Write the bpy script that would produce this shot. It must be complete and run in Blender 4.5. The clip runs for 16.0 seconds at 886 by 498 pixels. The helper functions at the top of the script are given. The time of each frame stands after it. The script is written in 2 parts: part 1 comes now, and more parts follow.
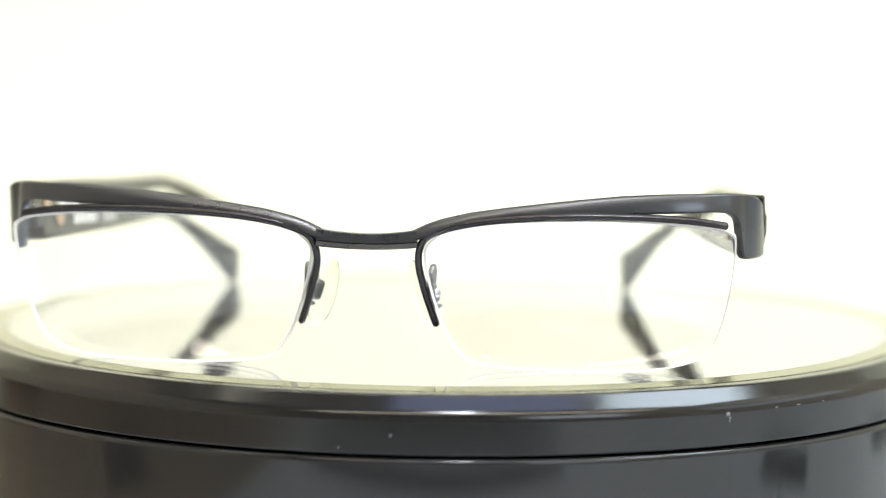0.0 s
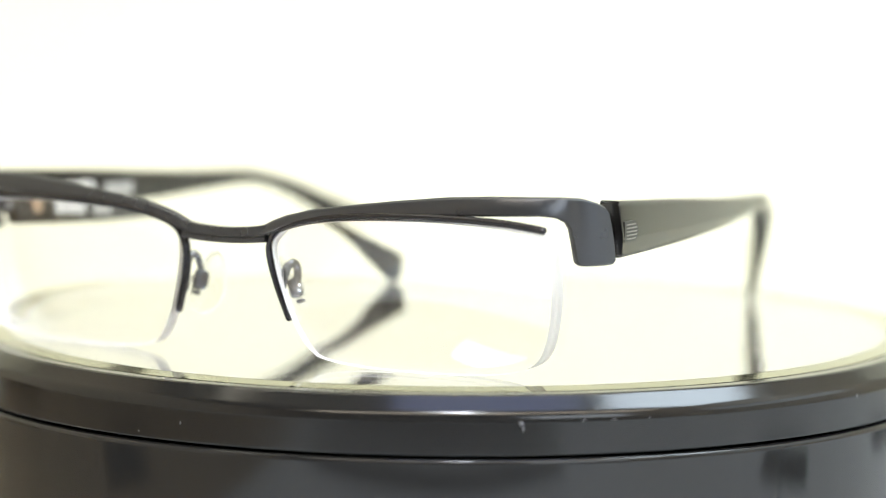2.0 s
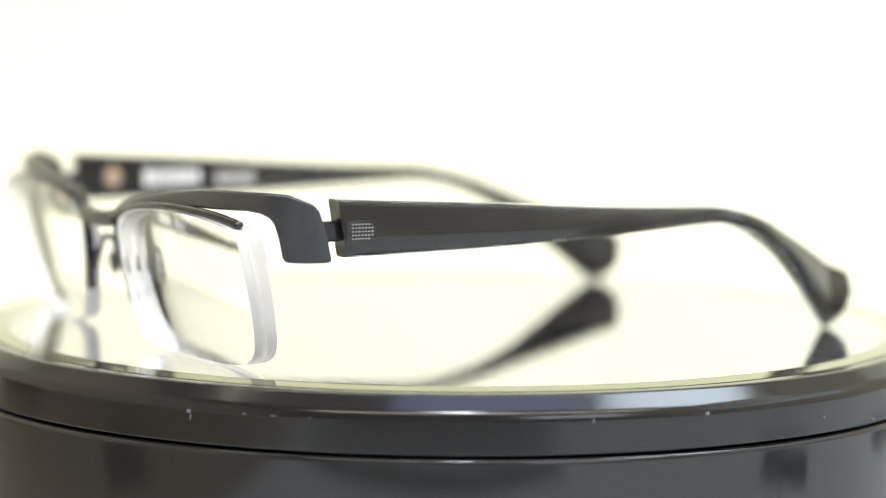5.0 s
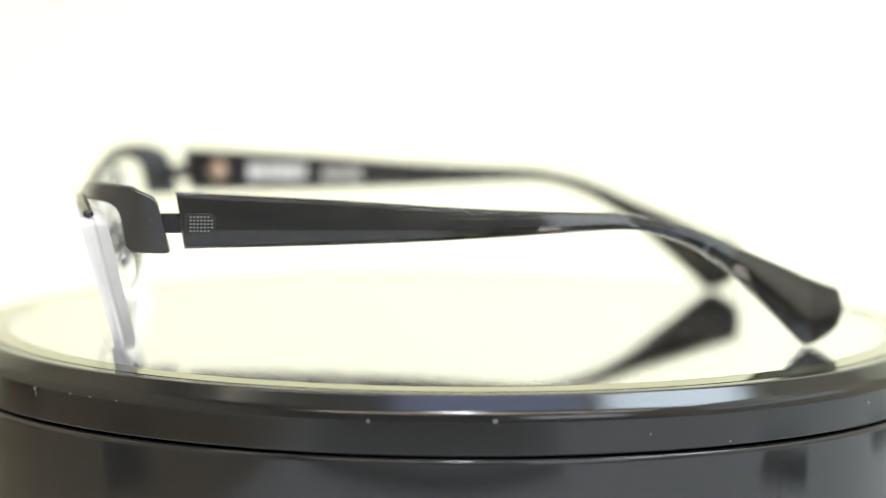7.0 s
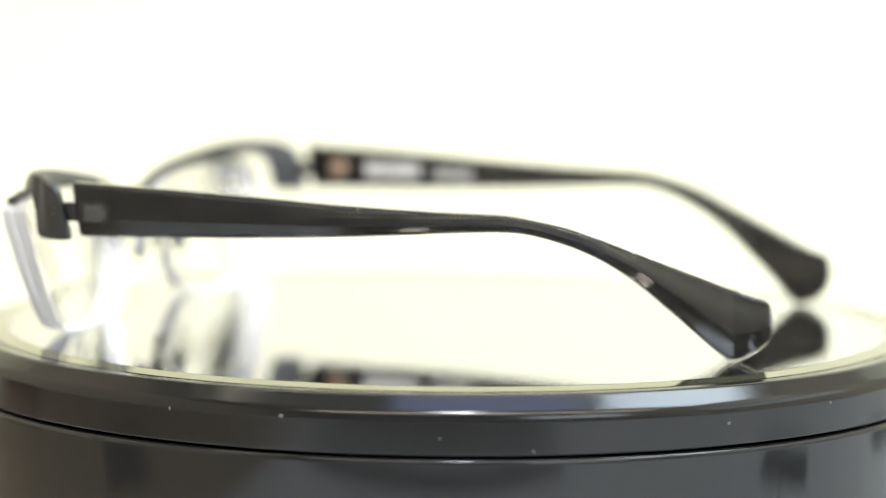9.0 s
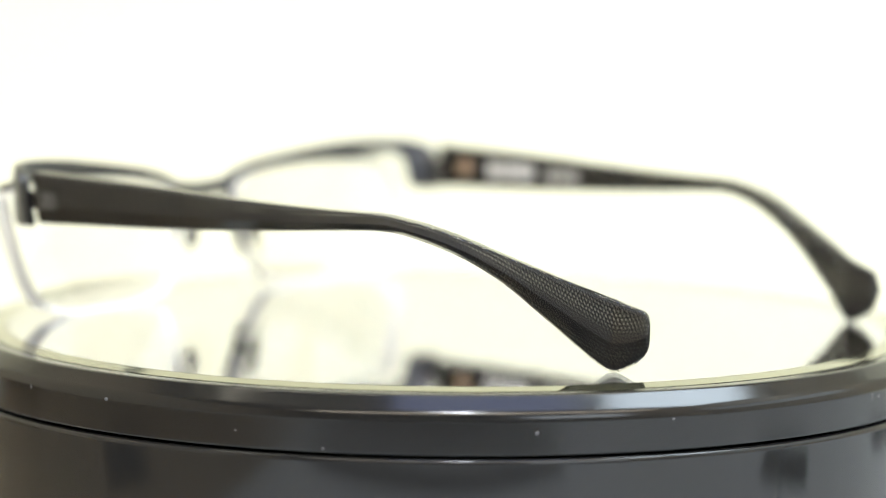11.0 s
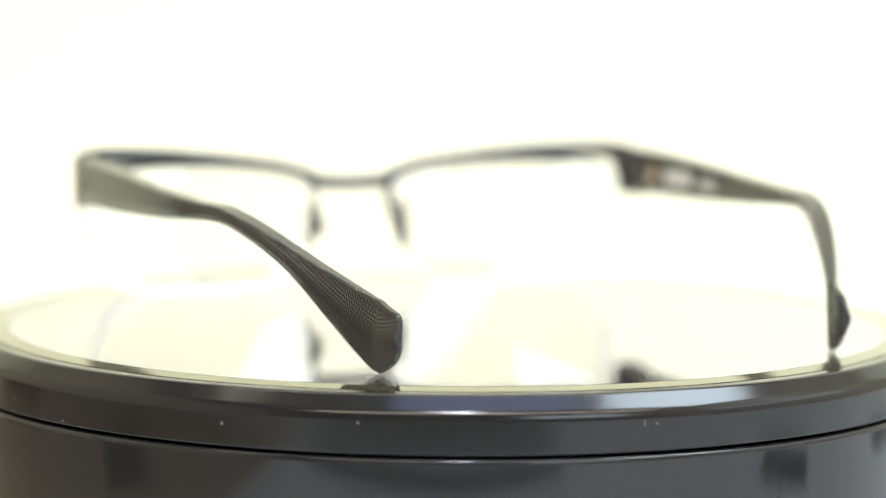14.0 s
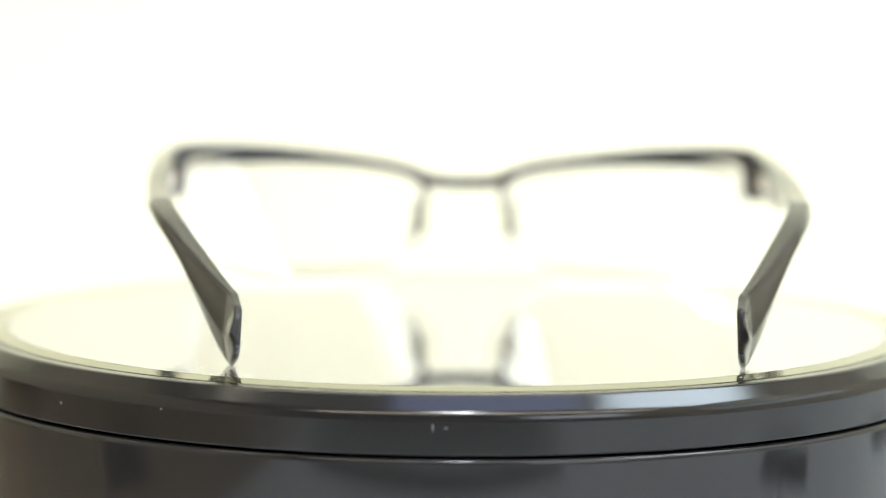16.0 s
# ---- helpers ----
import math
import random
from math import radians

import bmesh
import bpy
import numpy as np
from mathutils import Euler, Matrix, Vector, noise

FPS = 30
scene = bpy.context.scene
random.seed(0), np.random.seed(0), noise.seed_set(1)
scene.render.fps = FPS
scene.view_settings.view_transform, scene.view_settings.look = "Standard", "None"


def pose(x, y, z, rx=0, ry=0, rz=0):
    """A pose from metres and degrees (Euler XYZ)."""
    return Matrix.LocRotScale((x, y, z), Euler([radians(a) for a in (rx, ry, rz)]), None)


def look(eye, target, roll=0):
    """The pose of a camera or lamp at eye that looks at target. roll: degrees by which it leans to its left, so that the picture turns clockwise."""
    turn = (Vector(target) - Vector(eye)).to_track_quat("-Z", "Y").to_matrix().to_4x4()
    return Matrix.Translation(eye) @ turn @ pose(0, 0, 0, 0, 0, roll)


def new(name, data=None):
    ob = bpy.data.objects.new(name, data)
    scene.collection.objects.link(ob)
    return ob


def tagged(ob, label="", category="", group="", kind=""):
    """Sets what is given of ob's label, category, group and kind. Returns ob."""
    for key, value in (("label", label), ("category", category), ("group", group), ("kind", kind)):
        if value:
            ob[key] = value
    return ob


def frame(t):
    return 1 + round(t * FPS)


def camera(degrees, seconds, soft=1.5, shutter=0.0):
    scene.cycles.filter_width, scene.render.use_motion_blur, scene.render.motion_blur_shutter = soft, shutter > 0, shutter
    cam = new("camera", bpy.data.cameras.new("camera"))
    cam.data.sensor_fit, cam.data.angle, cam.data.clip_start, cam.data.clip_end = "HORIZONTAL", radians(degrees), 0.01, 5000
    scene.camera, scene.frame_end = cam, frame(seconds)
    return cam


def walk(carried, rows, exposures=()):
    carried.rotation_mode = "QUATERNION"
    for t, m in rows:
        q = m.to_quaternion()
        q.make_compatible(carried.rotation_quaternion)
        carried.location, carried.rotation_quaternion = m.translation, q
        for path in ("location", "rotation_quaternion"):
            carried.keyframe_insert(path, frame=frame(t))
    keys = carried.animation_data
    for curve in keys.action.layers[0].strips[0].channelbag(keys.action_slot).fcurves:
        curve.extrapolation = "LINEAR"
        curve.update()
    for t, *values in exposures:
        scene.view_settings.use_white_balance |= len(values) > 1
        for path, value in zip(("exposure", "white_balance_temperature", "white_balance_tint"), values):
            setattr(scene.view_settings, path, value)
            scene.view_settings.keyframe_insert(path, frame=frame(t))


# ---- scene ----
# ---- camera ----
cam = camera(20.324, 16.0, soft=1.05)
cam.data.dof.use_dof = True
cam.data.dof.focus_distance = 0.428
cam.data.dof.aperture_fstop = 7.6
EYE = Vector((0.0, -0.50116, 0.06462))
VIEW = look(EYE, EYE + 0.5 * Vector((-0.002, 0.99513, -0.09856)), 0.532)
walk(cam, [(0, VIEW), (16, VIEW)], exposures=[(0, -0.14), (16, -0.14)])

# turn of the platter, degrees by seconds
TURN = [(0, 0), (1.5, -16.46), (3.5, -38.38), (5, -55.55), (6.5, -72.2), (8, -88.35), (9, -98.6),
        (10.5, -113.9), (12.5, -134.71), (14.5, -155.8), (16, -171.61)]
GLASSES_TURN = -6.82
GLASSES_AT = Vector((-0.00582, -0.00176, 0.0))


def turn(t):
    return float(np.interp(t, [a for a, b in TURN], [b for a, b in TURN]))


# ---- light ----
world = bpy.data.worlds.new("studio")
world.use_nodes = True
world.node_tree.nodes["Background"].inputs[0].default_value = (1.0, 0.97, 0.9, 1)
world.node_tree.nodes["Background"].inputs[1].default_value = 0.05
scene.world = world


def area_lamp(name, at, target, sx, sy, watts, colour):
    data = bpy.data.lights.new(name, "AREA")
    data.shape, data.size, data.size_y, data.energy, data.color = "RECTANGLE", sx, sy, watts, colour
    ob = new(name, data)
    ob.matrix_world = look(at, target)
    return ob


# unseen lamps: ceiling softbox, strip, spot from rim reflections; the rest added fill
LAMPS = [("backdrop_fill", (0.0, 0.06, 1.24), (0.0, 0.70, 0.22), 1.4, 0.25, 9.0, (1.0, 0.955, 0.79)),
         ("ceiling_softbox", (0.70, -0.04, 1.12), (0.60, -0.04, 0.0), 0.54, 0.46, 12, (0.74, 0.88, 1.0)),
         ("side_fill", (0.98, -0.15, 0.42), (0.3, -0.15, 0.0), 0.8, 0.34, 1.4, (0.66, 0.84, 1.0)),
         ("blue_fill", (0.13, -0.27, 1.24), (0.13, -0.27, 0.0), 0.6, 0.34, 2.0, (0.36, 0.5, 1.0)),
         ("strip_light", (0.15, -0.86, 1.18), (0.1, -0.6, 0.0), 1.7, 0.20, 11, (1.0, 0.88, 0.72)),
         ("front_fill", (0.50, -0.92, 0.46), (0.0, -0.05, 0.0), 0.42, 0.34, 2.2, (0.78, 0.88, 1.0)),
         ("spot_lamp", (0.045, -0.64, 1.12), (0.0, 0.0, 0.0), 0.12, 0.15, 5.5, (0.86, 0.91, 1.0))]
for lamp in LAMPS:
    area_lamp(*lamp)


# ---- materials ----
def material(name, base, rough=0.5, metal=0.0, grain=0.0, scale=400.0, bump=0.0, ior=1.5, transmission=0.0, coat=0.0, shift=0.12):
    m = bpy.data.materials.new(name)
    m.use_nodes = True
    nt = m.node_tree
    b = nt.nodes["Principled BSDF"]
    b.inputs["Base Color"].default_value = (*base, 1)
    b.inputs["Roughness"].default_value = rough
    b.inputs["Metallic"].default_value = metal
    b.inputs["IOR"].default_value = ior
    b.inputs["Transmission Weight"].default_value = transmission
    b.inputs["Coat Weight"].default_value = coat
    if grain or bump:
        tc = nt.nodes.new("ShaderNodeTexCoord")
        fine = nt.nodes.new("ShaderNodeTexNoise")
        fine.inputs["Scale"].default_value, fine.inputs["Detail"].default_value = scale, 5
        wide = nt.nodes.new("ShaderNodeTexNoise")
        wide.inputs["Scale"].default_value, wide.inputs["Detail"].default_value = scale * 0.08, 3
        mix = nt.nodes.new("ShaderNodeMath")
        mix.operation = "ADD"
        for n in (fine, wide):
            nt.links.new(tc.outputs["Object"], n.inputs["Vector"])
        nt.links.new(fine.outputs["Fac"], mix.inputs[0])
        nt.links.new(wide.outputs["Fac"], mix.inputs[1])
        ramp = nt.nodes.new("ShaderNodeMapRange")
        ramp.inputs["From Min"].default_value, ramp.inputs["From Max"].default_value = 0.6, 1.4
        ramp.inputs["To Min"].default_value, ramp.inputs["To Max"].default_value = max(0.0, rough - grain), rough + grain
        nt.links.new(mix.outputs[0], ramp.inputs["Value"])
        nt.links.new(ramp.outputs[0], b.inputs["Roughness"])
        tint = nt.nodes.new("ShaderNodeMix")
        tint.data_type = "RGBA"
        tint.inputs["A"].default_value = (*[c * (1 - shift) for c in base], 1)
        tint.inputs["B"].default_value = (*[min(1, c * (1 + shift)) for c in base], 1)
        nt.links.new(wide.outputs["Fac"], tint.inputs["Factor"])
        nt.links.new(tint.outputs["Result"], b.inputs["Base Color"])
        if bump:
            bp = nt.nodes.new("ShaderNodeBump")
            bp.inputs["Strength"].default_value, bp.inputs["Distance"].default_value = bump, 0.0002
            nt.links.new(fine.outputs["Fac"], bp.inputs["Height"])
            nt.links.new(bp.outputs["Normal"], b.inputs["Normal"])
    return m


GUNMETAL = material("brushed_gunmetal", (0.088, 0.09, 0.097), 0.28, 0.8, 0.02, 300, shift=0.05)
RIM_METAL = material("polished_dark_metal", (0.05, 0.047, 0.05), 0.2, 0.8, 0.05, 2500)
STEEL = material("pad_arm_metal", (0.19, 0.188, 0.192), 0.2, 1.0, 0.05, 2500)
BRIGHT = material("polished_steel", (0.6, 0.6, 0.62), 0.12, 1.0, 0.03, 2500)
GLASS = material("lens_glass", (0.99, 0.99, 0.985), 0.0, 0.0, ior=1.66, transmission=1.0)
FROST = material("ground_lens_edge", (1.0, 0.96, 0.945), 0.4, 0.0, 0.1, 3000, 0.1, ior=1.3, transmission=0.36)
PAD = material("clear_silicone", (0.97, 0.97, 0.955), 0.06, 0.0, ior=1.06, transmission=1.0)
MIRROR = material("mirror_silver", (0.89, 0.887, 0.965), 0.0, 1.0)
PLATE_GLASS = material("mirror_glass", (0.985, 0.995, 0.98), 0.0, 0.0, ior=1.5, transmission=1.0)
GLOSS_BLACK = material("glossy_black_plastic", (0.012, 0.0115, 0.011), 0.15, 0.0, 0.03, 160, 0.012)
BASE_BLACK = material("satin_black_plastic", (0.018, 0.018, 0.018), 0.07, 0.0, 0.02, 160, 0.012)
SEAM = material("shadow_gap_rubber", (0.008, 0.008, 0.008), 0.7, 0.0, 0.05, 300)
PRINT = material("white_print", (0.9, 0.89, 0.85), 0.5, 0.0, 0.05, 800)
GOLD = material("copper_hinge_plate", (0.55, 0.40, 0.29), 0.4, 1.0, 0.05, 900)
PAPER = material("cream_white_backdrop_paper", (0.87, 0.86, 0.705), 0.9, 0.0, 0.03, 60, 0.05, shift=0.015)
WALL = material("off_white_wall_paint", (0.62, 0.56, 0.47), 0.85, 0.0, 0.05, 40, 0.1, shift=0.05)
# greyer copy for the unseen front wall and ceiling, to darken reflections
DIM_WALL = material("grey_unseen_wall", (0.37, 0.375, 0.39), 0.85, 0.0, 0.05, 40, 0.1, shift=0.06)
TABLE = material("pale_grey_laminate", (0.72, 0.77, 0.83), 0.5, 0.0, 0.08, 120, 0.05)
DARK = material("dark_cloth", (0.03, 0.028, 0.026), 0.9, 0.0, 0.05, 300, 0.3)
BEVEL = material("greenish_bevel_edge", (0.29, 0.285, 0.19), 0.03, 0.85)
PLATE = material("dull_steel_plate", (0.045, 0.044, 0.042), 0.35, 0.6, 0.1, 1200)
KNURL = material("knurled_steel", (0.36, 0.35, 0.33), 0.4, 0.8, 0.1, 2000)
WOOD = material("dark_brown_wood", (0.09, 0.045, 0.022), 0.6, 0.0, 0.1, 90, 0.2, shift=0.35)
PALE_PRINT = material("grey_print", (0.6, 0.59, 0.55), 0.5, 0.0, 0.05, 800)
BOARD = material("brown_board", (0.30, 0.245, 0.17), 0.5, 0.0, 0.1, 60, 0.1, shift=0.25)
SCUFF = material("pale_scuff", (0.2, 0.2, 0.21), 0.6, 0.0, 0.1, 2000)


def acetate():
    """Dark smoky acetate with fine rows of pale slanted dashes under the surface."""
    m = material("smoky_black_acetate", (0.022, 0.021, 0.02), 0.5, ior=1.3)
    nt = m.node_tree
    b = nt.nodes["Principled BSDF"]

    def uv_axes(name):
        n = nt.nodes.new("ShaderNodeUVMap")
        n.uv_map = name
        sep = nt.nodes.new("ShaderNodeSeparateXYZ")
        nt.links.new(n.outputs[0], sep.inputs[0])
        return sep.outputs

    def calc(op, a, c=None):
        n = nt.nodes.new("ShaderNodeMath")
        n.operation = op
        for i, q in enumerate((a, c)):
            if q is None:
                continue
            if isinstance(q, (int, float)):
                n.inputs[i].default_value = q
            else:
                nt.links.new(q, n.inputs[i])
        return n.outputs[0]

    def ranged(value, lo, hi, to_lo=0.0, to_hi=1.0):
        n = nt.nodes.new("ShaderNodeMapRange")
        for key, q in (("From Min", lo), ("From Max", hi), ("To Min", to_lo), ("To Max", to_hi)):
            n.inputs[key].default_value = q
        nt.links.new(value, n.inputs["Value"])
        return n.outputs[0]

    def blend(fac, a, c):
        n = nt.nodes.new("ShaderNodeMix")
        n.data_type = "RGBA"
        for key, q in (("A", a), ("B", c)):
            if isinstance(q, tuple):
                n.inputs[key].default_value = (*q, 1)
            else:
                nt.links.new(q, n.inputs[key])
        nt.links.new(fac, n.inputs["Factor"])
        return n.outputs["Result"]
    u, v = uv_axes("UVMap")[:2]
    height = uv_axes("Rows")[1]
    row = calc("MULTIPLY", calc("ADD", height, 40.0), 1.38)
    step = calc("FRACT", row)
    shift = calc("ADD", calc("MULTIPLY", calc("FLOOR", row), 0.5), calc("MULTIPLY", step, 0.35))
    dash = calc("LESS_THAN", calc("FRACT", calc("ADD", calc("MULTIPLY", u, 1.26), shift)), 0.4)
    line = calc("LESS_THAN", calc("ABSOLUTE", calc("SUBTRACT", step, 0.5)), 0.25)
    # broad faces only, none round the narrow edges
    face = calc("LESS_THAN", calc("ABSOLUTE", calc("SUBTRACT", calc("FRACT", v), 0.5)), 0.46)
    dots = calc("MULTIPLY", calc("MULTIPLY", dash, line), face)
    # the pattern comes up in broad patches, more towards the edges and the tip
    vec = nt.nodes.new("ShaderNodeCombineXYZ")
    nt.links.new(calc("MULTIPLY", u, 0.05), vec.inputs[0])
    nt.links.new(calc("MULTIPLY", v, 1.4), vec.inputs[1])
    cloud = nt.nodes.new("ShaderNodeTexNoise")
    cloud.inputs["Scale"].default_value, cloud.inputs["Detail"].default_value = 1.6, 1
    nt.links.new(vec.outputs[0], cloud.inputs["Vector"])
    show = ranged(cloud.outputs["Fac"], 0.30, 0.62, 0.1, 1.0)
    far = ranged(u, 25.0, 52.0)
    edge = ranged(calc("ABSOLUTE", calc("SUBTRACT", v, 0.42)), 0.07, 0.33, 0.08, 1.0)
    fac = calc("MULTIPLY", calc("MULTIPLY", calc("MULTIPLY", dots, show), far), edge)
    smoke = blend(show, (0.010, 0.010, 0.0105), (0.022, 0.021, 0.019))
    nt.links.new(blend(fac, smoke, (0.25, 0.245, 0.2)), b.inputs["Base Color"])
    return m


ACETATE = acetate()
CLEAR = material("clear_acetate_shell", (0.62, 0.60, 0.57), 0.06, 0.0, ior=1.49, transmission=1.0)


# ---- mesh helpers ----
MM = 0.001


def part(name, bm, mat, parent=None, label=""):
    me = bpy.data.meshes.new(name)
    bm.to_mesh(me)
    bm.free()
    for m in mat if isinstance(mat, (list, tuple)) else [mat]:
        me.materials.append(m)
    ob = new(name, me)
    ob.parent = parent
    return tagged(ob, label)


def sweep(sections, creases=(), smooth=True, uvs=None):
    """A closed skin through sections of equal length, capped at both ends."""
    bm = bmesh.new()
    rings = [[bm.verts.new(p) for p in s] for s in sections]
    n = len(rings[0])
    layer = bm.loops.layers.uv.new("UVMap") if uvs else None
    rows = bm.loops.layers.uv.new("Rows") if uvs else None
    for k in range(len(rings) - 1):
        for i in range(n):
            j = (i + 1) % n
            f = bm.faces.new((rings[k][i], rings[k][j], rings[k + 1][j], rings[k + 1][i]))
            f.smooth = smooth
            if layer:
                for lp, (a, c) in zip(f.loops, ((k, i), (k, j), (k + 1, j), (k + 1, i))):
                    lp[layer].uv, lp[rows].uv = uvs[a][c][:2], uvs[a][c][2:]
    for ring in (rings[0], rings[-1]):
        f = bm.faces.new(ring)
        for e in f.edges:
            e.smooth = False
    for ring in zip(rings, rings[1:]):
        for i in creases:
            e = bm.edges.get((ring[0][i], ring[1][i]))
            if e:
                e.smooth = False
    bmesh.ops.recalc_face_normals(bm, faces=bm.faces)
    return bm


def tube(points, rx, ry=None, n=10, steps=8, closed_ends=True):
    """A rod of elliptic section along a smooth path."""
    pts = spline([Vector(p) for p in points], steps)
    ry = ry or rx
    secs = []
    side = None
    for i, p in enumerate(pts):
        d = (pts[min(i + 1, len(pts) - 1)] - pts[max(i - 1, 0)]).normalized()
        ref = Vector((0, 1, 0)) if abs(d.y) < 0.9 else Vector((0, 0, 1))
        a = (ref - d * ref.dot(d)).normalized()
        if side is not None and a.dot(side) < 0:
            a = -a
        side = a
        c = d.cross(a)
        end = 0.55 if i in (0, len(pts) - 1) else 1.0
        secs.append([p + a * (ry * end * math.cos(2 * math.pi * k / n)) + c * (rx * end * math.sin(2 * math.pi * k / n)) for k in range(n)])
    return sweep(secs)


def spline(pts, steps):
    out = []
    for i in range(len(pts) - 1):
        a, b, c, d = pts[max(i - 1, 0)], pts[i], pts[i + 1], pts[min(i + 2, len(pts) - 1)]
        for k in range(steps):
            t = k / steps
            out.append(0.5 * ((2 * b) + (c - a) * t + (2 * a - 5 * b + 4 * c - d) * t * t + (3 * b - a - 3 * c + d) * t ** 3))
    out.append(pts[-1])
    return out


def lathe(profile, n=192, sharp=()):
    """A body of revolution about z from (radius, height) pairs, open or starting and ending on the axis."""
    bm = bmesh.new()
    rings = []
    for r, z in profile:
        if r < 1e-6:
            rings.append([bm.verts.new((0, 0, z))])
        else:
            rings.append([bm.verts.new((r * math.cos(2 * math.pi * k / n), r * math.sin(2 * math.pi * k / n), z)) for k in range(n)])
    for a, b in zip(rings, rings[1:]):
        for k in range(n):
            j = (k + 1) % n
            vs = [a[k % len(a)], a[j % len(a)], b[j % len(b)], b[k % len(b)]]
            vs = list(dict.fromkeys(vs))
            if len(vs) > 2:
                bm.faces.new(vs).smooth = True
    for q in sharp:
        ring = rings[q]
        for k in range(len(ring)):
            e = bm.edges.get((ring[k], ring[(k + 1) % len(ring)]))
            if e:
                e.smooth = False
    bmesh.ops.recalc_face_normals(bm, faces=bm.faces)
    return bm


def box(sx, sy, sz, at=(0, 0, 0), bevel=0.0, seg=2):
    bm = bmesh.new()
    bmesh.ops.create_cube(bm, size=1)
    bmesh.ops.transform(bm, matrix=Matrix.Translation(at) @ Matrix.Diagonal((sx, sy, sz, 1)), verts=bm.verts)
    if bevel:
        bmesh.ops.bevel(bm, geom=bm.edges, offset=bevel, segments=seg, affect="EDGES", profile=0.5)
    return bm


def empty(name, label, category):
    ob = new(name)
    ob.empty_display_size = 0.01
    return tagged(ob, label, category)


def curve_at(table, q):
    """Smooth values of a table (key, a, b, ...) at key q."""
    keys = [r[0] for r in table]
    return [float(np.interp(q, keys, [r[i] for r in table])) for i in range(1, len(table[0]))]


# ---- the studio ----
TABLE_Z = -0.064
BOARD_H = 0.003


def studio():
    # curved paper sweep: lies on the table behind, rises to a high back
    face = [(0.16, TABLE_Z + 0.003), (0.3, TABLE_Z + 0.003)]
    face += [(0.50 + 0.2 * math.sin(a), TABLE_Z + 0.203 - 0.2 * math.cos(a)) for a in [radians(3 * k) for k in range(31)]]
    face += [(0.70, 0.14 + 0.13 * k) for k in range(1, 9)]
    rear = [(y + 0.002, z - 0.002) for y, z in reversed(face)]
    bm = sweep([[Vector((x, y, z)) for y, z in face + rear] for x in (-0.95, -0.3, 0.3, 0.95)], smooth=False)
    tagged(part("backdrop", bm, PAPER), "cream white seamless paper backdrop curving up behind", "backdrop", kind="structure")
    tagged(part("table_top", box(2.0, 2.4, 0.03, (0, -0.4, TABLE_Z - 0.015), 0.003), TABLE), "pale grey laminate table top under the turntable", "table top", kind="structure")
    # added unseen board, gives the base's left side a darker brown reflection
    tagged(part("reflection_board", box(0.735, 0.56, BOARD_H, (-0.5725, -0.14, TABLE_Z + BOARD_H / 2), 0.001), BOARD), "flat brown board added on the table to brown the left reflections", "board")
    for nm, sx, sy, sz, at in (("wall_left", 0.05, 2.6, 2.0, (-1.05, -0.4, 0.3)), ("wall_right", 0.05, 2.6, 2.0, (1.05, -0.4, 0.3)),
                               ("wall_front", 2.05, 0.05, 2.0, (0, -1.72, 0.3)), ("wall_back", 2.05, 0.05, 2.0, (0, 0.92, 0.3)),
                               ("ceiling", 2.15, 2.7, 0.05, (0, -0.4, 1.325)), ("floor", 2.15, 2.7, 0.05, (0, -0.4, -0.725))):
        tagged(part(nm, box(sx, sy, sz, at), DIM_WALL if nm in ("wall_front", "ceiling") else WALL), "plain unseen surface closing the room, greyed to dim reflections" if nm in ("wall_front", "ceiling") else "plain off-white painted surface closing the room", nm.split("_")[0], kind="structure")


studio()


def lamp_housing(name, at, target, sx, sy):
    """A made-up white box put behind an unseen lamp, with a rod if high."""
    ob = part("lamp_box", box(sx + 0.024, sy + 0.024, 0.03, (0, 0, 0.018), 0.006), WALL)
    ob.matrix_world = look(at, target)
    tagged(ob, "made-up white box behind an unseen lamp over the table" if at[2] > 0.44 else "made-up white box behind an added lamp beside the table", "studio lamp", "studio lamps round the table")
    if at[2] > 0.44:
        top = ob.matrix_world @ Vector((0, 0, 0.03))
        rod = part("added_rod", tube([top, (top.x, top.y, 0.5 * (top.z + 1.302)), (top.x, top.y, 1.302)], 0.006, n=10, steps=2), RIM_METAL, ob, "made-up thin dark rod up to the ceiling")
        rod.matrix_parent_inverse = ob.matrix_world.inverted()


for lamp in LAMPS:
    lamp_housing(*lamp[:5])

# ---- turntable ----
turntable = empty("turntable", "round black motorised display turntable with mirror top", "turntable")


def rounded(r0, z0, r1, z1, r2, z2, radius, n=5):
    """Points of a rounded corner at (r1, z1) between its two neighbours."""
    p, a, c = Vector((r1, z1)), Vector((r0, z0)), Vector((r2, z2))
    a, c = p + (a - p).normalized() * radius, p + (c - p).normalized() * radius
    arc = [tuple((1 - t) ** 2 * a + 2 * t * (1 - t) * p + t * t * c) for t in [k / n for k in range(n + 1)]]
    return [tuple(a + (a - p) * 0.08)] + arc + [tuple(c + (c - p) * 0.08)]


def outline(pts):
    """A (radius, height) outline with rounded corners from (r, z, rounding)."""
    out = []
    for i, (r, z, q) in enumerate(pts):
        if q and 0 < i < len(pts) - 1:
            out += rounded(*pts[i - 1][:2], r, z, *pts[i + 1][:2], q)
        else:
            out.append((r, z))
    return out


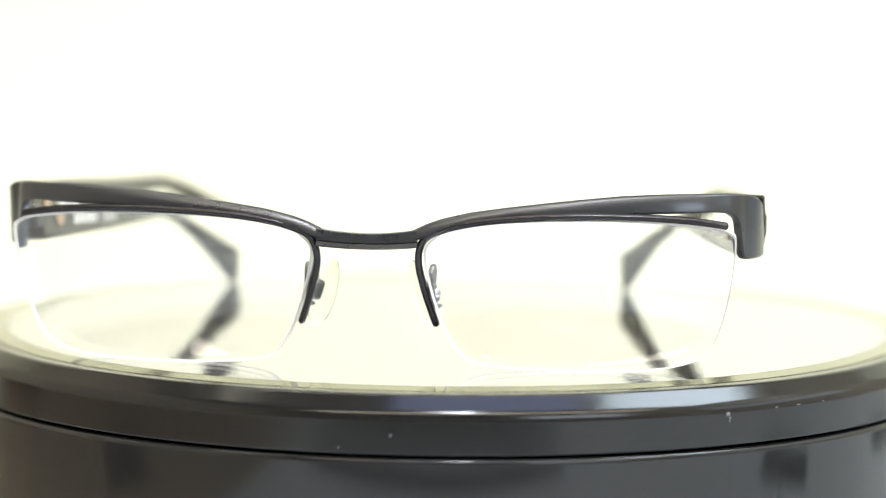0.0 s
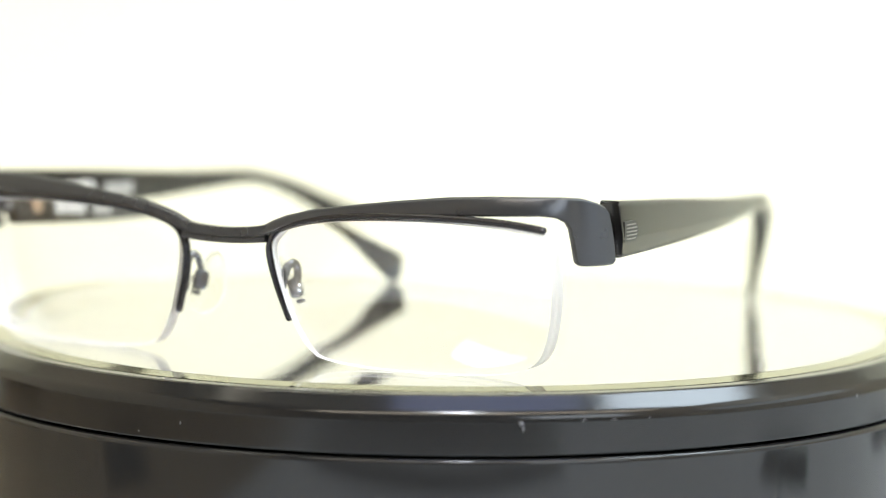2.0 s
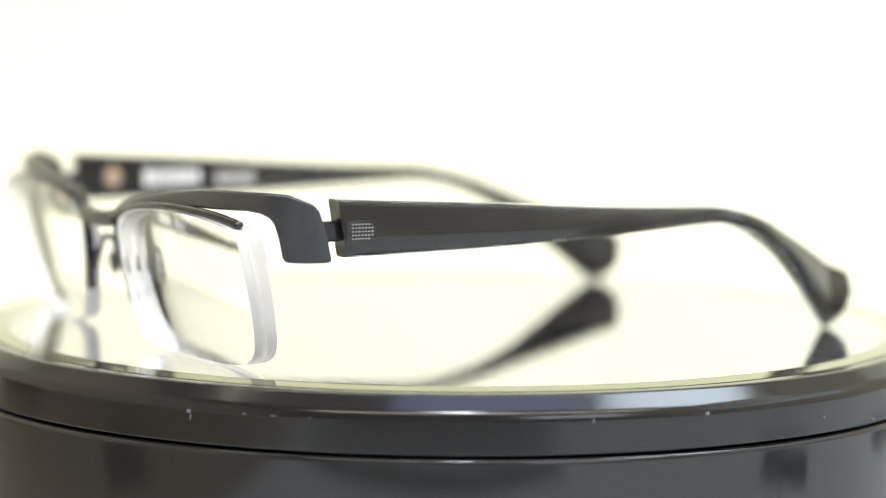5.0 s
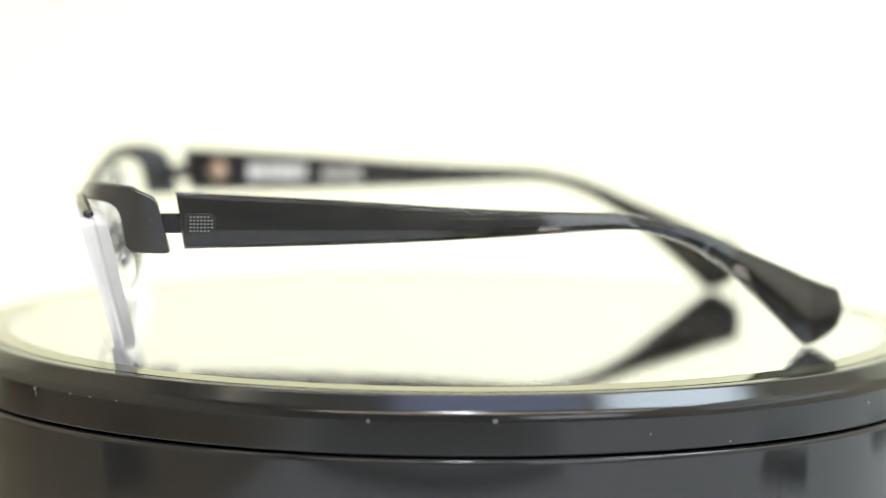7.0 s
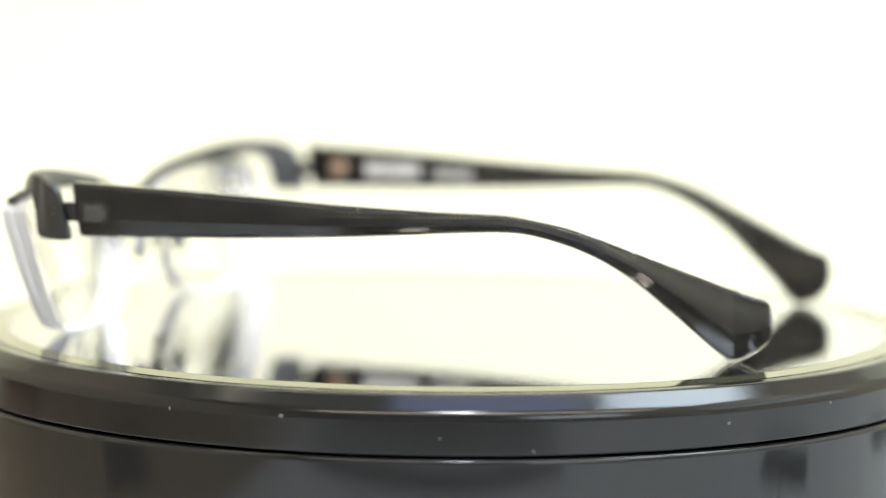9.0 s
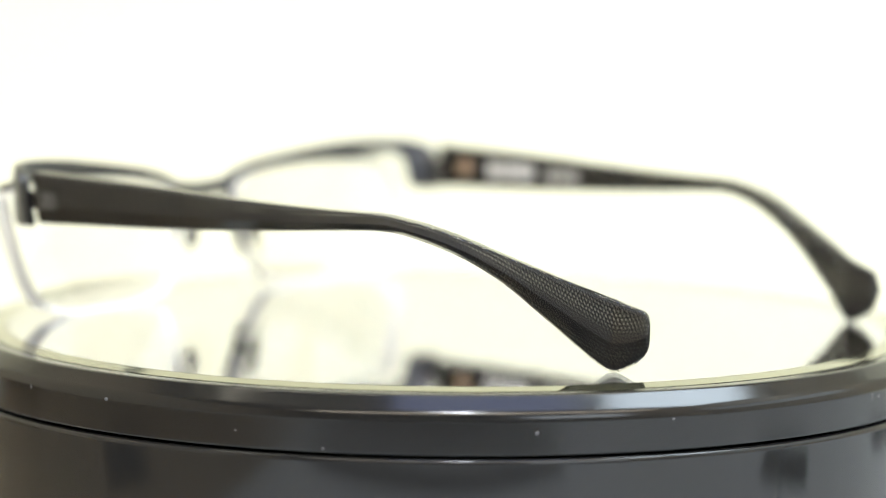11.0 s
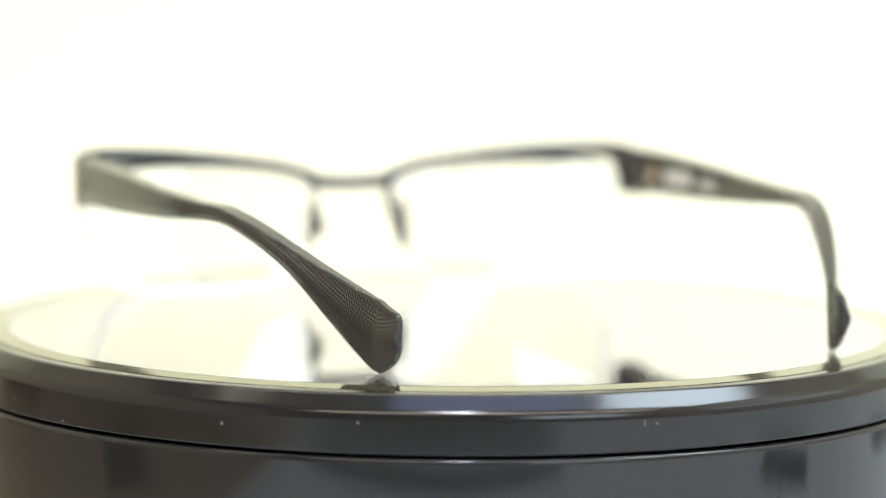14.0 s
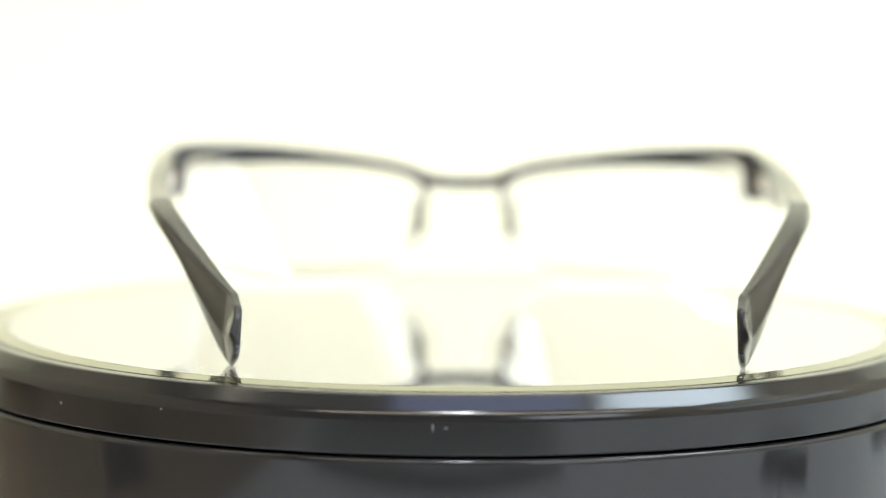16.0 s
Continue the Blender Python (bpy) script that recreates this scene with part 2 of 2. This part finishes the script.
base = part("base", lathe(outline([(0, TABLE_Z + 0.002, 0), (0.0985, TABLE_Z + 0.002, 0.002), (0.0985, -0.0103, 0.0009), (0.093, -0.0101, 0), (0.093, -0.0118, 0), (0, -0.0118, 0)]), 256), BASE_BLACK, turntable, "glossy black cylindrical base")
for k in range(3):
    a = radians(120 * k + 30)
    part("rubber_foot", box(0.016, 0.016, 0.0022, (0.08 * math.cos(a), 0.08 * math.sin(a), TABLE_Z + 0.0011), 0.0004), SEAM, base, "small black rubber foot")
platter = part("platter", lathe(outline([(0, -0.0097, 0), (0.0982, -0.0097, 0.0003), (0.0982, -0.0030, 0.0012), (0.0951, 0.0001, 0.0004), (0.0925, 0.0001, 0.0002), (0.0925, -0.0035, 0), (0, -0.0035, 0)]), 256), GLOSS_BLACK, turntable, "glossy black rim of the turning platter")
part("spindle_gap", lathe([(0, -0.0120), (0.0925, -0.0120), (0.0925, -0.0096), (0, -0.0096)], 128), SEAM, platter, "dark recessed seam")
part("mirror", lathe([(0, -0.0028), (0.0884, -0.0028), (0.0884, -0.0031), (0, -0.0031)], 192, (1, 2)), MIRROR, platter, "silvered mirror back")
part("mirror_glass", lathe([(0, 0.0005), (0.0887, 0.0005), (0.0887, -0.0032), (0, -0.0032)], 192, (1, 2)), PLATE_GLASS, platter, "round mirror glass")
part("bevel_edge", lathe([(0.0888, 0.00048), (0.0923, 0.00016), (0.0923, -0.0032), (0.0888, -0.0032), (0.0888, 0.00048)], 192, (0, 1, 2, 3)), BEVEL, platter, "pale greenish bevelled mirror edge")


def scuff(angle, z, w, h):
    """A pale rubbed speck on the rim's side: angle in degrees, the rest in millimetres."""
    bm = bmesh.new()
    n = 9
    ring = []
    for k in range(n):
        a = 2 * math.pi * k / n
        q = random.uniform(0.6, 1.1)
        ring.append(bm.verts.new((0.00002, 0.5 * w * MM * q * math.cos(a), 0.5 * h * MM * q * math.sin(a))))
    mid = bm.verts.new((0.00007, 0, 0))
    for k in range(n):
        bm.faces.new((mid, ring[k], ring[(k + 1) % n])).smooth = True
    bm.faces.new(list(reversed(ring)))
    a = radians(angle)
    bmesh.ops.transform(bm, matrix=Matrix.Translation((0.0982 * math.cos(a), 0.0982 * math.sin(a), z * MM)) @ Matrix.Rotation(a, 4, "Z"), verts=bm.verts)
    part("scuff", bm, SCUFF, platter, "tiny pale scuff")


for args in ((80.3, -4.9, 0.25, 1.6), (81.6, -5.0, 0.7, 0.3), (-60.8, -4.3, 0.9, 1.0), (-60.6, -5.2, 0.4, 1.3), (-54.6, -3.9, 0.9, 0.22), (-51.5, -3.9, 1.1, 0.2), (-47.8, -3.9, 0.5, 0.2), (-20.0, -4.1, 0.5, 0.9),
             (-7.7, -3.8, 0.9, 0.7), (-95.4, -6.4, 0.35, 0.6), (17.1, -9.0, 0.5, 0.4), (37.9, -5.9, 0.8, 0.7), (-100.5, -8.6, 0.4, 0.3), (52.0, -4.4, 0.7, 0.4), (8.0, -6.8, 0.4, 0.4)):
    scuff(*args)


def dust(radius, angle, w):
    """A dust speck lying on the mirror: millimetres and degrees."""
    bm = bmesh.new()
    bmesh.ops.create_icosphere(bm, subdivisions=1, radius=0.5 * w * MM)
    for v in bm.verts:
        v.co.z *= 0.4
        v.co.x *= random.uniform(0.8, 1.6)
    a = radians(angle)
    bmesh.ops.transform(bm, matrix=Matrix.Translation((radius * MM * math.cos(a), radius * MM * math.sin(a), 0.0005 + 0.15 * w * MM)), verts=bm.verts)
    part("dust_speck", bm, SCUFF, platter, "pale dust speck")


for args in ((72.7, 18.3, 0.35), (85.5, -57.5, 0.3), (87.0, -104.5, 0.35), (86.0, -90.6, 0.3), (83.0, 52.0, 0.35), (61.0, 140.0, 0.3), (79.0, -30.0, 0.25)):
    dust(*args)


# low dark stand-ins on the table in front, placed to match reflections in the rim
def dark_plate(name, label, category, sx, sy, sz, x, y, lift=0.0):
    ob = part(name, box(sx, sy, sz, (0, 0, sz / 2), min(0.004, sz * 0.3)), DARK)
    ob.location = (x, y, TABLE_Z + lift)
    return tagged(ob, label, category)


dark_plate("camera_stand_in", "flat black plate on the table, standing in for the reflected camera", "base plate", 0.36, 0.16, 0.004, -0.02, -0.493)
dark_plate("dark_strip", "flat black strip before the turntable, guessed from a reflection", "felt strip", 0.31, 0.027, 0.0016, -0.015, -0.3535)
block = part("wooden_block", box(0.05, 0.11, 0.05, (0, 0, 0.025), 0.003), WOOD)
block.location = (-0.43, 0.08, TABLE_Z + BOARD_H)
tagged(block, "dark brown wooden block lying on the board", "block")
for x, y, w, d in ((-0.300, -0.145, 0.066, 0.055), (0.322, -0.120, 0.05, 0.07), (0.352, 0.075, 0.03, 0.05)):
    tagged(dark_plate("dark_pad", "small flat black pad on the table, guessed from reflections", "felt pad", w, d, 0.0016, x, y, BOARD_H if x < -0.28 else 0.0), group="black felt pads round the turntable")

# ---- eyeglasses ----
glasses = empty("eyeglasses", "dark gunmetal half-rim eyeglasses standing open on the mirror", "eyeglasses")

# brow: plan position x -> y, lower and upper edge, all in millimetres
BROW = [(7.7, -71.2, 23.4, 25.2), (9.2, -71.2, 23.8, 25.9), (10.5, -71.2, 24.3, 26.5), (13, -71.1, 25.3, 27.4), (18, -71.0, 26.6, 28.6), (24.7, -70.7, 27.8, 29.6), (34.5, -70.1, 28.35, 30.8),
        (44.2, -69.2, 28.65, 31.8), (52, -68.3, 28.85, 32.2), (57, -67.2, 29.0, 32.3), (60.5, -65.6, 29.1, 32.3), (62.8, -63.9, 28.8, 32.3), (64.1, -62.6, 28.0, 32.25),
        (64.7, -61.9, 26.8, 32.2), (65.1, -61.3, 24.5, 32.15), (65.5, -60.7, 21.0, 32.1), (65.9, -60.1, 20.5, 32.05), (66.6, -59.1, 20.4, 31.9),
        (67.5, -57.6, 20.4, 31.6), (68.3, -55.8, 20.4, 31.2), (68.75, -54.0, 20.45, 30.6), (68.9, -53.4, 20.55, 30.1), (68.95, -53.1, 20.8, 29.5)]


def brow(s):
    secs = []
    n = len(BROW)
    for i, (x, y, lo, hi) in enumerate(BROW):
        a, b = BROW[max(i - 1, 0)], BROW[min(i + 1, n - 1)]
        d = Vector((b[0] - a[0], b[1] - a[1])).normalized()
        nrm = Vector((-d.y, d.x))          # towards the inside
        th = 2.1 if x < 60 else 1.7
        h = hi - lo
        slant = min(0.9, 0.3 * h) if x < 63 else 0.35
        rd = min(0.35, 0.2 * h)
        prof = [(0.0, lo + rd), (0.25 * slant, lo + 0.5 * h), (slant, hi - rd), (slant + 0.35, hi), (th - 0.25, hi), (th, hi - rd), (th, lo + rd), (th - 0.3, lo), (0.3, lo)]
        secs.append([Vector((s * (x + nrm.x * q), y + nrm.y * q - max(0.0, (x - 66.0) / 3.0) * (max(0.0, z - 20.4) / 11) ** 1.5 * 3.1, z)) * MM for q, z in prof])
    return sweep(secs, creases=(0, 2, 4, 6))


def y_front(x, z):
    """Lens front face, in millimetres, for x > 0."""
    r2 = (x - 34) ** 2 + (z - 15) ** 2
    return -70.4 + 0.03 * (x - 34) + (0.2 + 0.003 * (x - 34)) * (25 - z) + r2 / 1500.0


def y_back(x, z):
    r2 = (x - 34) ** 2 + (z - 15) ** 2
    return -70.4 + 1.3 + 0.03 * (x - 34) + (0.2 + 0.003 * (x - 34)) * (25 - z) + r2 / 232.0


LENS = [(10.0, 22.0), (11.2, 23.7), (13.5, 25.2), (18, 26.3), (24.8, 27.2), (34.5, 27.75), (44.2, 27.8), (54, 27.3), (61, 26.5), (63.4, 25.6), (64.1, 24.2), (63.8, 19.5),
        (63.0, 14.0), (61.8, 9.0), (60.2, 5.2), (58.0, 3.0), (54, 1.6), (48, 0.8), (40, 0.54), (31, 0.6), (24, 1.0), (18.5, 1.9), (16.4, 3.2), (14.6, 5.6), (12.75, 9.5), (11.15, 14.5), (10.2, 19.0)]


def lens_outline():
    pts = [Vector((x, z)) for x, z in LENS]
    n = len(pts)
    out = []
    for i in range(n):
        a, b, c, d = pts[i - 1], pts[i], pts[(i + 1) % n], pts[(i + 2) % n]
        for k in range(5):
            t = k / 5
            out.append(0.5 * ((2 * b) + (c - a) * t + (2 * a - 5 * b + 4 * c - d) * t * t + (3 * b - a - 3 * c + d) * t ** 3))
    return out


def lens(s):
    ring = lens_outline()
    centre = Vector((34, 14))
    bm = bmesh.new()
    grids = []
    steps = 10
    for face in (y_front, y_back):
        mid = bm.verts.new((s * centre.x * MM, face(*centre) * MM, centre.y * MM))
        loops = []
        for k in range(1, steps + 1):
            q = k / steps
            loops.append([bm.verts.new((s * p.x * MM, face(p.x, p.y) * MM, p.y * MM)) for p in [centre + (w - centre) * q for w in ring]])
        n = len(ring)
        for i in range(n):
            bm.faces.new((mid, loops[0][i], loops[0][(i + 1) % n])).smooth = True
            for a, b in zip(loops, loops[1:]):
                bm.faces.new((a[i], b[i], b[(i + 1) % n], a[(i + 1) % n])).smooth = True
        grids.append(loops[-1])
    # ground edge with a shallow groove for the cord
    a, b = grids
    bands = [a]
    for share, deep in ((0.34, 0.0), (0.42, 0.35), (0.52, 0.35), (0.60, 0.0)):
        row = []
        for u, v, w in zip(a, b, ring):
            inward = (centre - w).normalized() * deep * MM
            q = u.co.lerp(v.co, share)
            row.append(bm.verts.new((q.x + s * inward.x, q.y, q.z + inward.y)))
        bands.append(row)
    bands.append(b)
    for p, q in zip(bands, bands[1:]):
        for i in range(len(a)):
            j = (i + 1) % len(a)
            f = bm.faces.new((p[i], p[j], q[j], q[i]))
            f.smooth, f.material_index = True, 1
            for e in f.edges:
                if set(e.verts) in ({p[i], p[j]}, {q[i], q[j]}):
                    e.smooth = False
    bmesh.ops.recalc_face_normals(bm, faces=bm.faces)
    return bm


RIM = [(62.6, 26.85), (60, 27.3), (54, 27.95), (44.2, 28.3), (34.5, 28.2), (24.8, 27.6), (18, 26.7), (13.2, 25.5), (10.4, 24.1), (9.2, 22.0), (9.0, 19.2), (9.9, 15.0), (10.9, 11.8), (12.1, 8.3)]


def rim_wire(s):
    return tube([(s * x * MM, (y_front(x, z) + 0.6 + max(0.0, x - 34) * 0.05 + 0.4 * min(1.0, max(0.0, (22 - z) / 5))) * MM, z * MM) for x, z in RIM], 0.66 * MM, 0.95 * MM, 12, 6)


def bridge():
    secs = []
    for k in range(17):
        x = -8.9 + 17.8 * k / 16
        q = (x / 8.9) ** 2
        top, low, y = 24.7 + 0.8 * q, 21.9 + 0.45 * q, -71.5 + 0.25 * q
        mid = low + 1.05
        prof = [(0.5, mid), (0.1, mid + 0.1), (0.35, top - 0.12), (0.5, top), (1.95, top), (2.2, top - 0.3), (2.2, low + 0.3), (1.9, low), (0.2, low), (0.0, low + 0.18), (0.0, low + 0.3), (0.27, mid - 0.1)]
        secs.append([Vector((x, y + a, z)) * MM for a, z in prof])
    return sweep(secs, creases=(0, 1, 2, 3, 4, 8, 9, 10, 11))


# temple: y -> outer x, lower and upper edge, thickness
TEMPLE = [(-50.4, 68.9, 21.3, 31.3, 3.6), (-40, 68.7, 21.5, 30.7, 3.9), (-28, 68.3, 21.75, 30.1, 4.0), (-15, 67.7, 22.1, 29.3, 4.0), (-2.7, 67.0, 22.6, 28.45, 4.0), (8, 66.1, 23.15, 27.9, 4.0),
          (17.6, 65.1, 23.75, 27.5, 4.0), (24, 64.3, 24.1, 27.35, 4.0), (29, 63.6, 24.2, 27.15, 4.0), (33.2, 62.7, 23.8, 26.5, 4.0), (39, 61.0, 22.2, 25.2, 3.9), (44.7, 58.7, 19.7, 23.3, 3.8),
          (50.6, 55.8, 15.9, 20.8, 3.5), (56.7, 52.6, 10.4, 18.2, 3.0), (62.8, 49.2, 4.5, 15.6, 2.4), (66.4, 47.0, 1.2, 14.0, 2.0), (67.6, 46.3, 0.54, 13.5, 1.9), (69.0, 46.0, 0.75, 12.9, 1.8),
          (71.4, 45.4, 2.0, 12.1, 1.7), (73.0, 45.0, 3.3, 11.6, 1.55), (73.8, 44.8, 4.4, 10.8, 1.35), (74.15, 44.7, 5.6, 9.7, 1.1)]


def temple(s, inset=0.0):
    """The clear outer shell, or the dark core set into it by some millimetres."""
    pts = spline([Vector(r[:3]) for r in TEMPLE], 4)
    ext = spline([Vector((r[3], r[4], 0)) for r in TEMPLE], 4)
    secs, uvs, length = [], [], 0.0
    for i, (p, e) in enumerate(zip(pts, ext)):
        a, b = pts[max(i - 1, 0)], pts[min(i + 1, len(pts) - 1)]
        if i:
            length += math.hypot(p.x - pts[i - 1].x, p.z - pts[i - 1].z, p.y - pts[i - 1].y)
        d = Vector((b.y - a.y, b.x - a.x)).normalized()
        inner = Vector((-d.y, d.x))
        x, y, lo, hi, th = p.y, p.x, p.z + inset, e.x - inset, e.y
        if inset and i > len(pts) - 2:
            break
        h = hi - lo
        c = min(0.5, 0.15 * h, 0.28 * th)
        ridge = 0.4 + 0.5 * min(1.0, max(0.0, (y - 30) / 25))
        crest = lo + h * (0.34 + 0.07 * min(1.0, max(0.0, (y - 20) / 25)))
        thin = 0.5 * min(1.0, max(0.0, (y - 44) / 18))      # lower edge of the tip is thinner
        tb = max(th * (1 - thin), 2 * c + 0.3)
        off = 0.22 if inset else 0.0
        th, tb = max(th - off, 0.6), max(tb - off, 0.5)
        c = min(c, 0.45 * tb)
        prof = []
        # rounded corners: outer low, outer high, inner high, inner low, with a ridge along the outer face
        for cx, cz, a0 in ((c, lo + c, 270), (c, hi - c, 180), (th - c, hi - c, 90), (tb - c, lo + c, 0)):
            for k in range(5):
                a = radians(a0 - 22.5 * k)
                prof.append((cx + c * math.cos(a), cz + c * math.sin(a)))
            if a0 == 270:
                prof += [(-0.02, lo + c + 0.05), (-ridge, crest), (-0.02, hi - c - 0.05)]
        lean = {0: 1.7, 1: 1.3, 2: 0.8, 3: 0.4}.get(i, 0.0)
        prof = [(q + off if q < 0.5 * th else q, z) for q, z in prof]
        front = 0.25 if inset and i == 0 else 0.0
        secs.append([Vector((s * (x + inner.x * q), y + front + inner.y * q - (z - 21.3) / 10 * lean, z)) * MM for q, z in prof])
        uvs.append([(length, (z - lo) / h if k < 14 else 2 - (z - lo) / h, length, z - 0.5 * (lo + hi)) for k, (q, z) in enumerate(prof)])
    return sweep(secs, creases=(5, 6, 7, 12, 13), uvs=uvs)


def pad(s):
    """A drop-shaped soft pad, leaning with the nose."""
    bm = bmesh.new()
    bmesh.ops.create_uvsphere(bm, u_segments=24, v_segments=16, radius=1)
    for v in bm.verts:
        wide = 1.0 - 0.22 * v.co.z
        v.co = Vector((0.95 * v.co.x, 3.3 * v.co.y * wide, 6.3 * v.co.z)) * MM
    for f in bm.faces:
        f.smooth = True
    m = Matrix.Translation((s * 8.7 * MM, -62.4 * MM, 13.4 * MM)) @ Euler((radians(-6), radians(-s * 16), radians(s * 34))).to_matrix().to_4x4()
    bmesh.ops.transform(bm, matrix=m, verts=bm.verts)
    return bm


def half(s):
    bar = part("brow_bar", brow(s), GUNMETAL, glasses, "satin gunmetal brow bar wrapping to the hinge")
    part("rim_wire", rim_wire(s), RIM_METAL, glasses, "thin polished dark upper rim wire")
    part("lens", lens(s), [GLASS, FROST], glasses, "clear lens with ground bevelled edge").visible_shadow = False
    # nose pad with its arm and mount
    arm = part("pad_arm", tube([(s * x * MM, y * MM, z * MM) for x, y, z in ((10.6, -67.6, 12.2), (10.8, -66.7, 14.8), (10.9, -65.9, 17.6), (10.9, -64.6, 18.7), (10.7, -63.4, 18.1), (10.5, -62.8, 16.6), (10.3, -62.8, 15.2))], 0.62 * MM, 0.72 * MM, 8, 5), STEEL, glasses, "bent metal pad arm")
    seat = Matrix.Translation((s * 10.3 * MM, -63.0 * MM, 13.9 * MM)) @ Euler((radians(-6), radians(-s * 16), radians(s * 34))).to_matrix().to_4x4()
    shell = box(2.1 * MM, 2.6 * MM, 3.8 * MM, (0, 0, 0), 0.8 * MM, 4)
    bmesh.ops.transform(shell, matrix=seat, verts=shell.verts)
    mount = part("pad_mount", shell, STEEL, arm, "small rounded metal pad box")
    head = bmesh.new()
    bmesh.ops.create_uvsphere(head, u_segments=16, v_segments=10, radius=0.85 * MM)
    bmesh.ops.transform(head, matrix=seat @ Matrix.Translation((s * 0.45 * MM, -1.1 * MM, -0.1 * MM)) @ Matrix.Diagonal((1, 0.7, 1, 1)), verts=head.verts)
    for f in head.faces:
        f.smooth = True
    part("screw", head, BRIGHT, mount, "bright polished screw head")
    collar = tube([seat @ Vector((s * 0.2 * MM, -0.2 * MM, -2.2 * MM)), seat @ Vector((s * 0.2 * MM, -0.2 * MM, -3.0 * MM))], 1.0 * MM, 0.7 * MM, 12, 2)
    part("stem", collar, STEEL, mount)
    part("nose_pad", pad(s), PAD, arm, "clear soft nose pad").visible_shadow = False
    # hinge
    hinge = part("hinge", box(2.2 * MM, 5.4 * MM, 3.5 * MM, (s * 66.6 * MM, -52.0 * MM, 25.7 * MM), 0.4 * MM), RIM_METAL, glasses, "dark metal hinge block")
    for dz in (-1.1, 0.0, 1.1):
        part("hinge_barrel", tube([(s * 65.2 * MM, -53.4 * MM, (25.7 + dz - 0.5) * MM), (s * 65.2 * MM, -53.4 * MM, (25.7 + dz + 0.5) * MM)], 0.95 * MM, 0.95 * MM, 12, 2), STEEL, hinge)
    arm_ob = part("temple", temple(s), CLEAR, glasses, "smoky black acetate temple with fine dashed pattern")
    arm_ob.visible_shadow = False
    part("temple_core", temple(s, 0.45), ACETATE, arm_ob, "dark core with fine rows of pale dashes")
    # knurled anchor plate at the front of the temple
    edge = [(-50.4, 24.0), (-47.0, 23.9)] + [(-46.6 + 1.8 * math.sin(a), 25.75 - 1.85 * math.cos(a)) for a in [radians(15 * k) for k in range(1, 12)]] + [(-47.0, 27.6), (-50.4, 27.6)]
    part("anchor_plate", sweep([[Vector((s * x, y, z)) * MM for y, z in edge] for x in (68.2, 69.22, 69.3)], smooth=False), PLATE, arm_ob, "knurled metal anchor plate")
    for i in range(7):
        for j in range(5) if i < 6 else (1, 2, 3):
            part("knurl", box(0.16 * MM, 0.40 * MM, 0.24 * MM, (s * 69.32 * MM, (-49.3 + 0.62 * i) * MM, (24.5 + 0.62 * j) * MM), 0.07 * MM, 1), KNURL, arm_ob)
    # marks on the inner face
    part("inner_disc", tube([(s * 65.0 * MM, -44.0 * MM, 26.0 * MM), (s * 64.65 * MM, -44.0 * MM, 26.0 * MM)], 2.1 * MM, 2.1 * MM, 24, 3), GOLD, arm_ob, "pale copper disc on the inner face")
    for y0, y1, zc, hh in ((-37.0, -23.5, 25.9, 3.7), (-20.0, -11.0, 25.4, 2.9)):
        count = 6 if hh > 3 else 5
        w = (y1 - y0) / count
        for k in range(count):
            ym = y0 + w * (k + 0.5)
            row = curve_at(TEMPLE, ym)
            part("printed_mark", box(0.16 * MM, w * (0.94 - 0.1 * (k % 3)) * MM, (hh - 0.5 * (k % 2)) * MM, (s * (row[0] - row[3] - 0.03) * MM, ym * MM, zc * MM)), PRINT if hh > 3 else PALE_PRINT, arm_ob, "white printed mark" if hh > 3 else "grey printed mark")


part("bridge", bridge(), GUNMETAL, glasses, "gunmetal double-stepped bridge")
for side in (1, -1):
    half(side)


# ---- movement ----
def motions():
    ts = [0.5 * k for k in range(33)]
    walk(platter, [(t, pose(0, 0, 0, 0, 0, turn(t))) for t in ts])
    walk(glasses, [(t, Matrix.Rotation(radians(turn(t)), 4, "Z") @ Matrix.Translation(GLASSES_AT) @ Matrix.Rotation(radians(GLASSES_TURN), 4, "Z")) for t in ts])


motions()
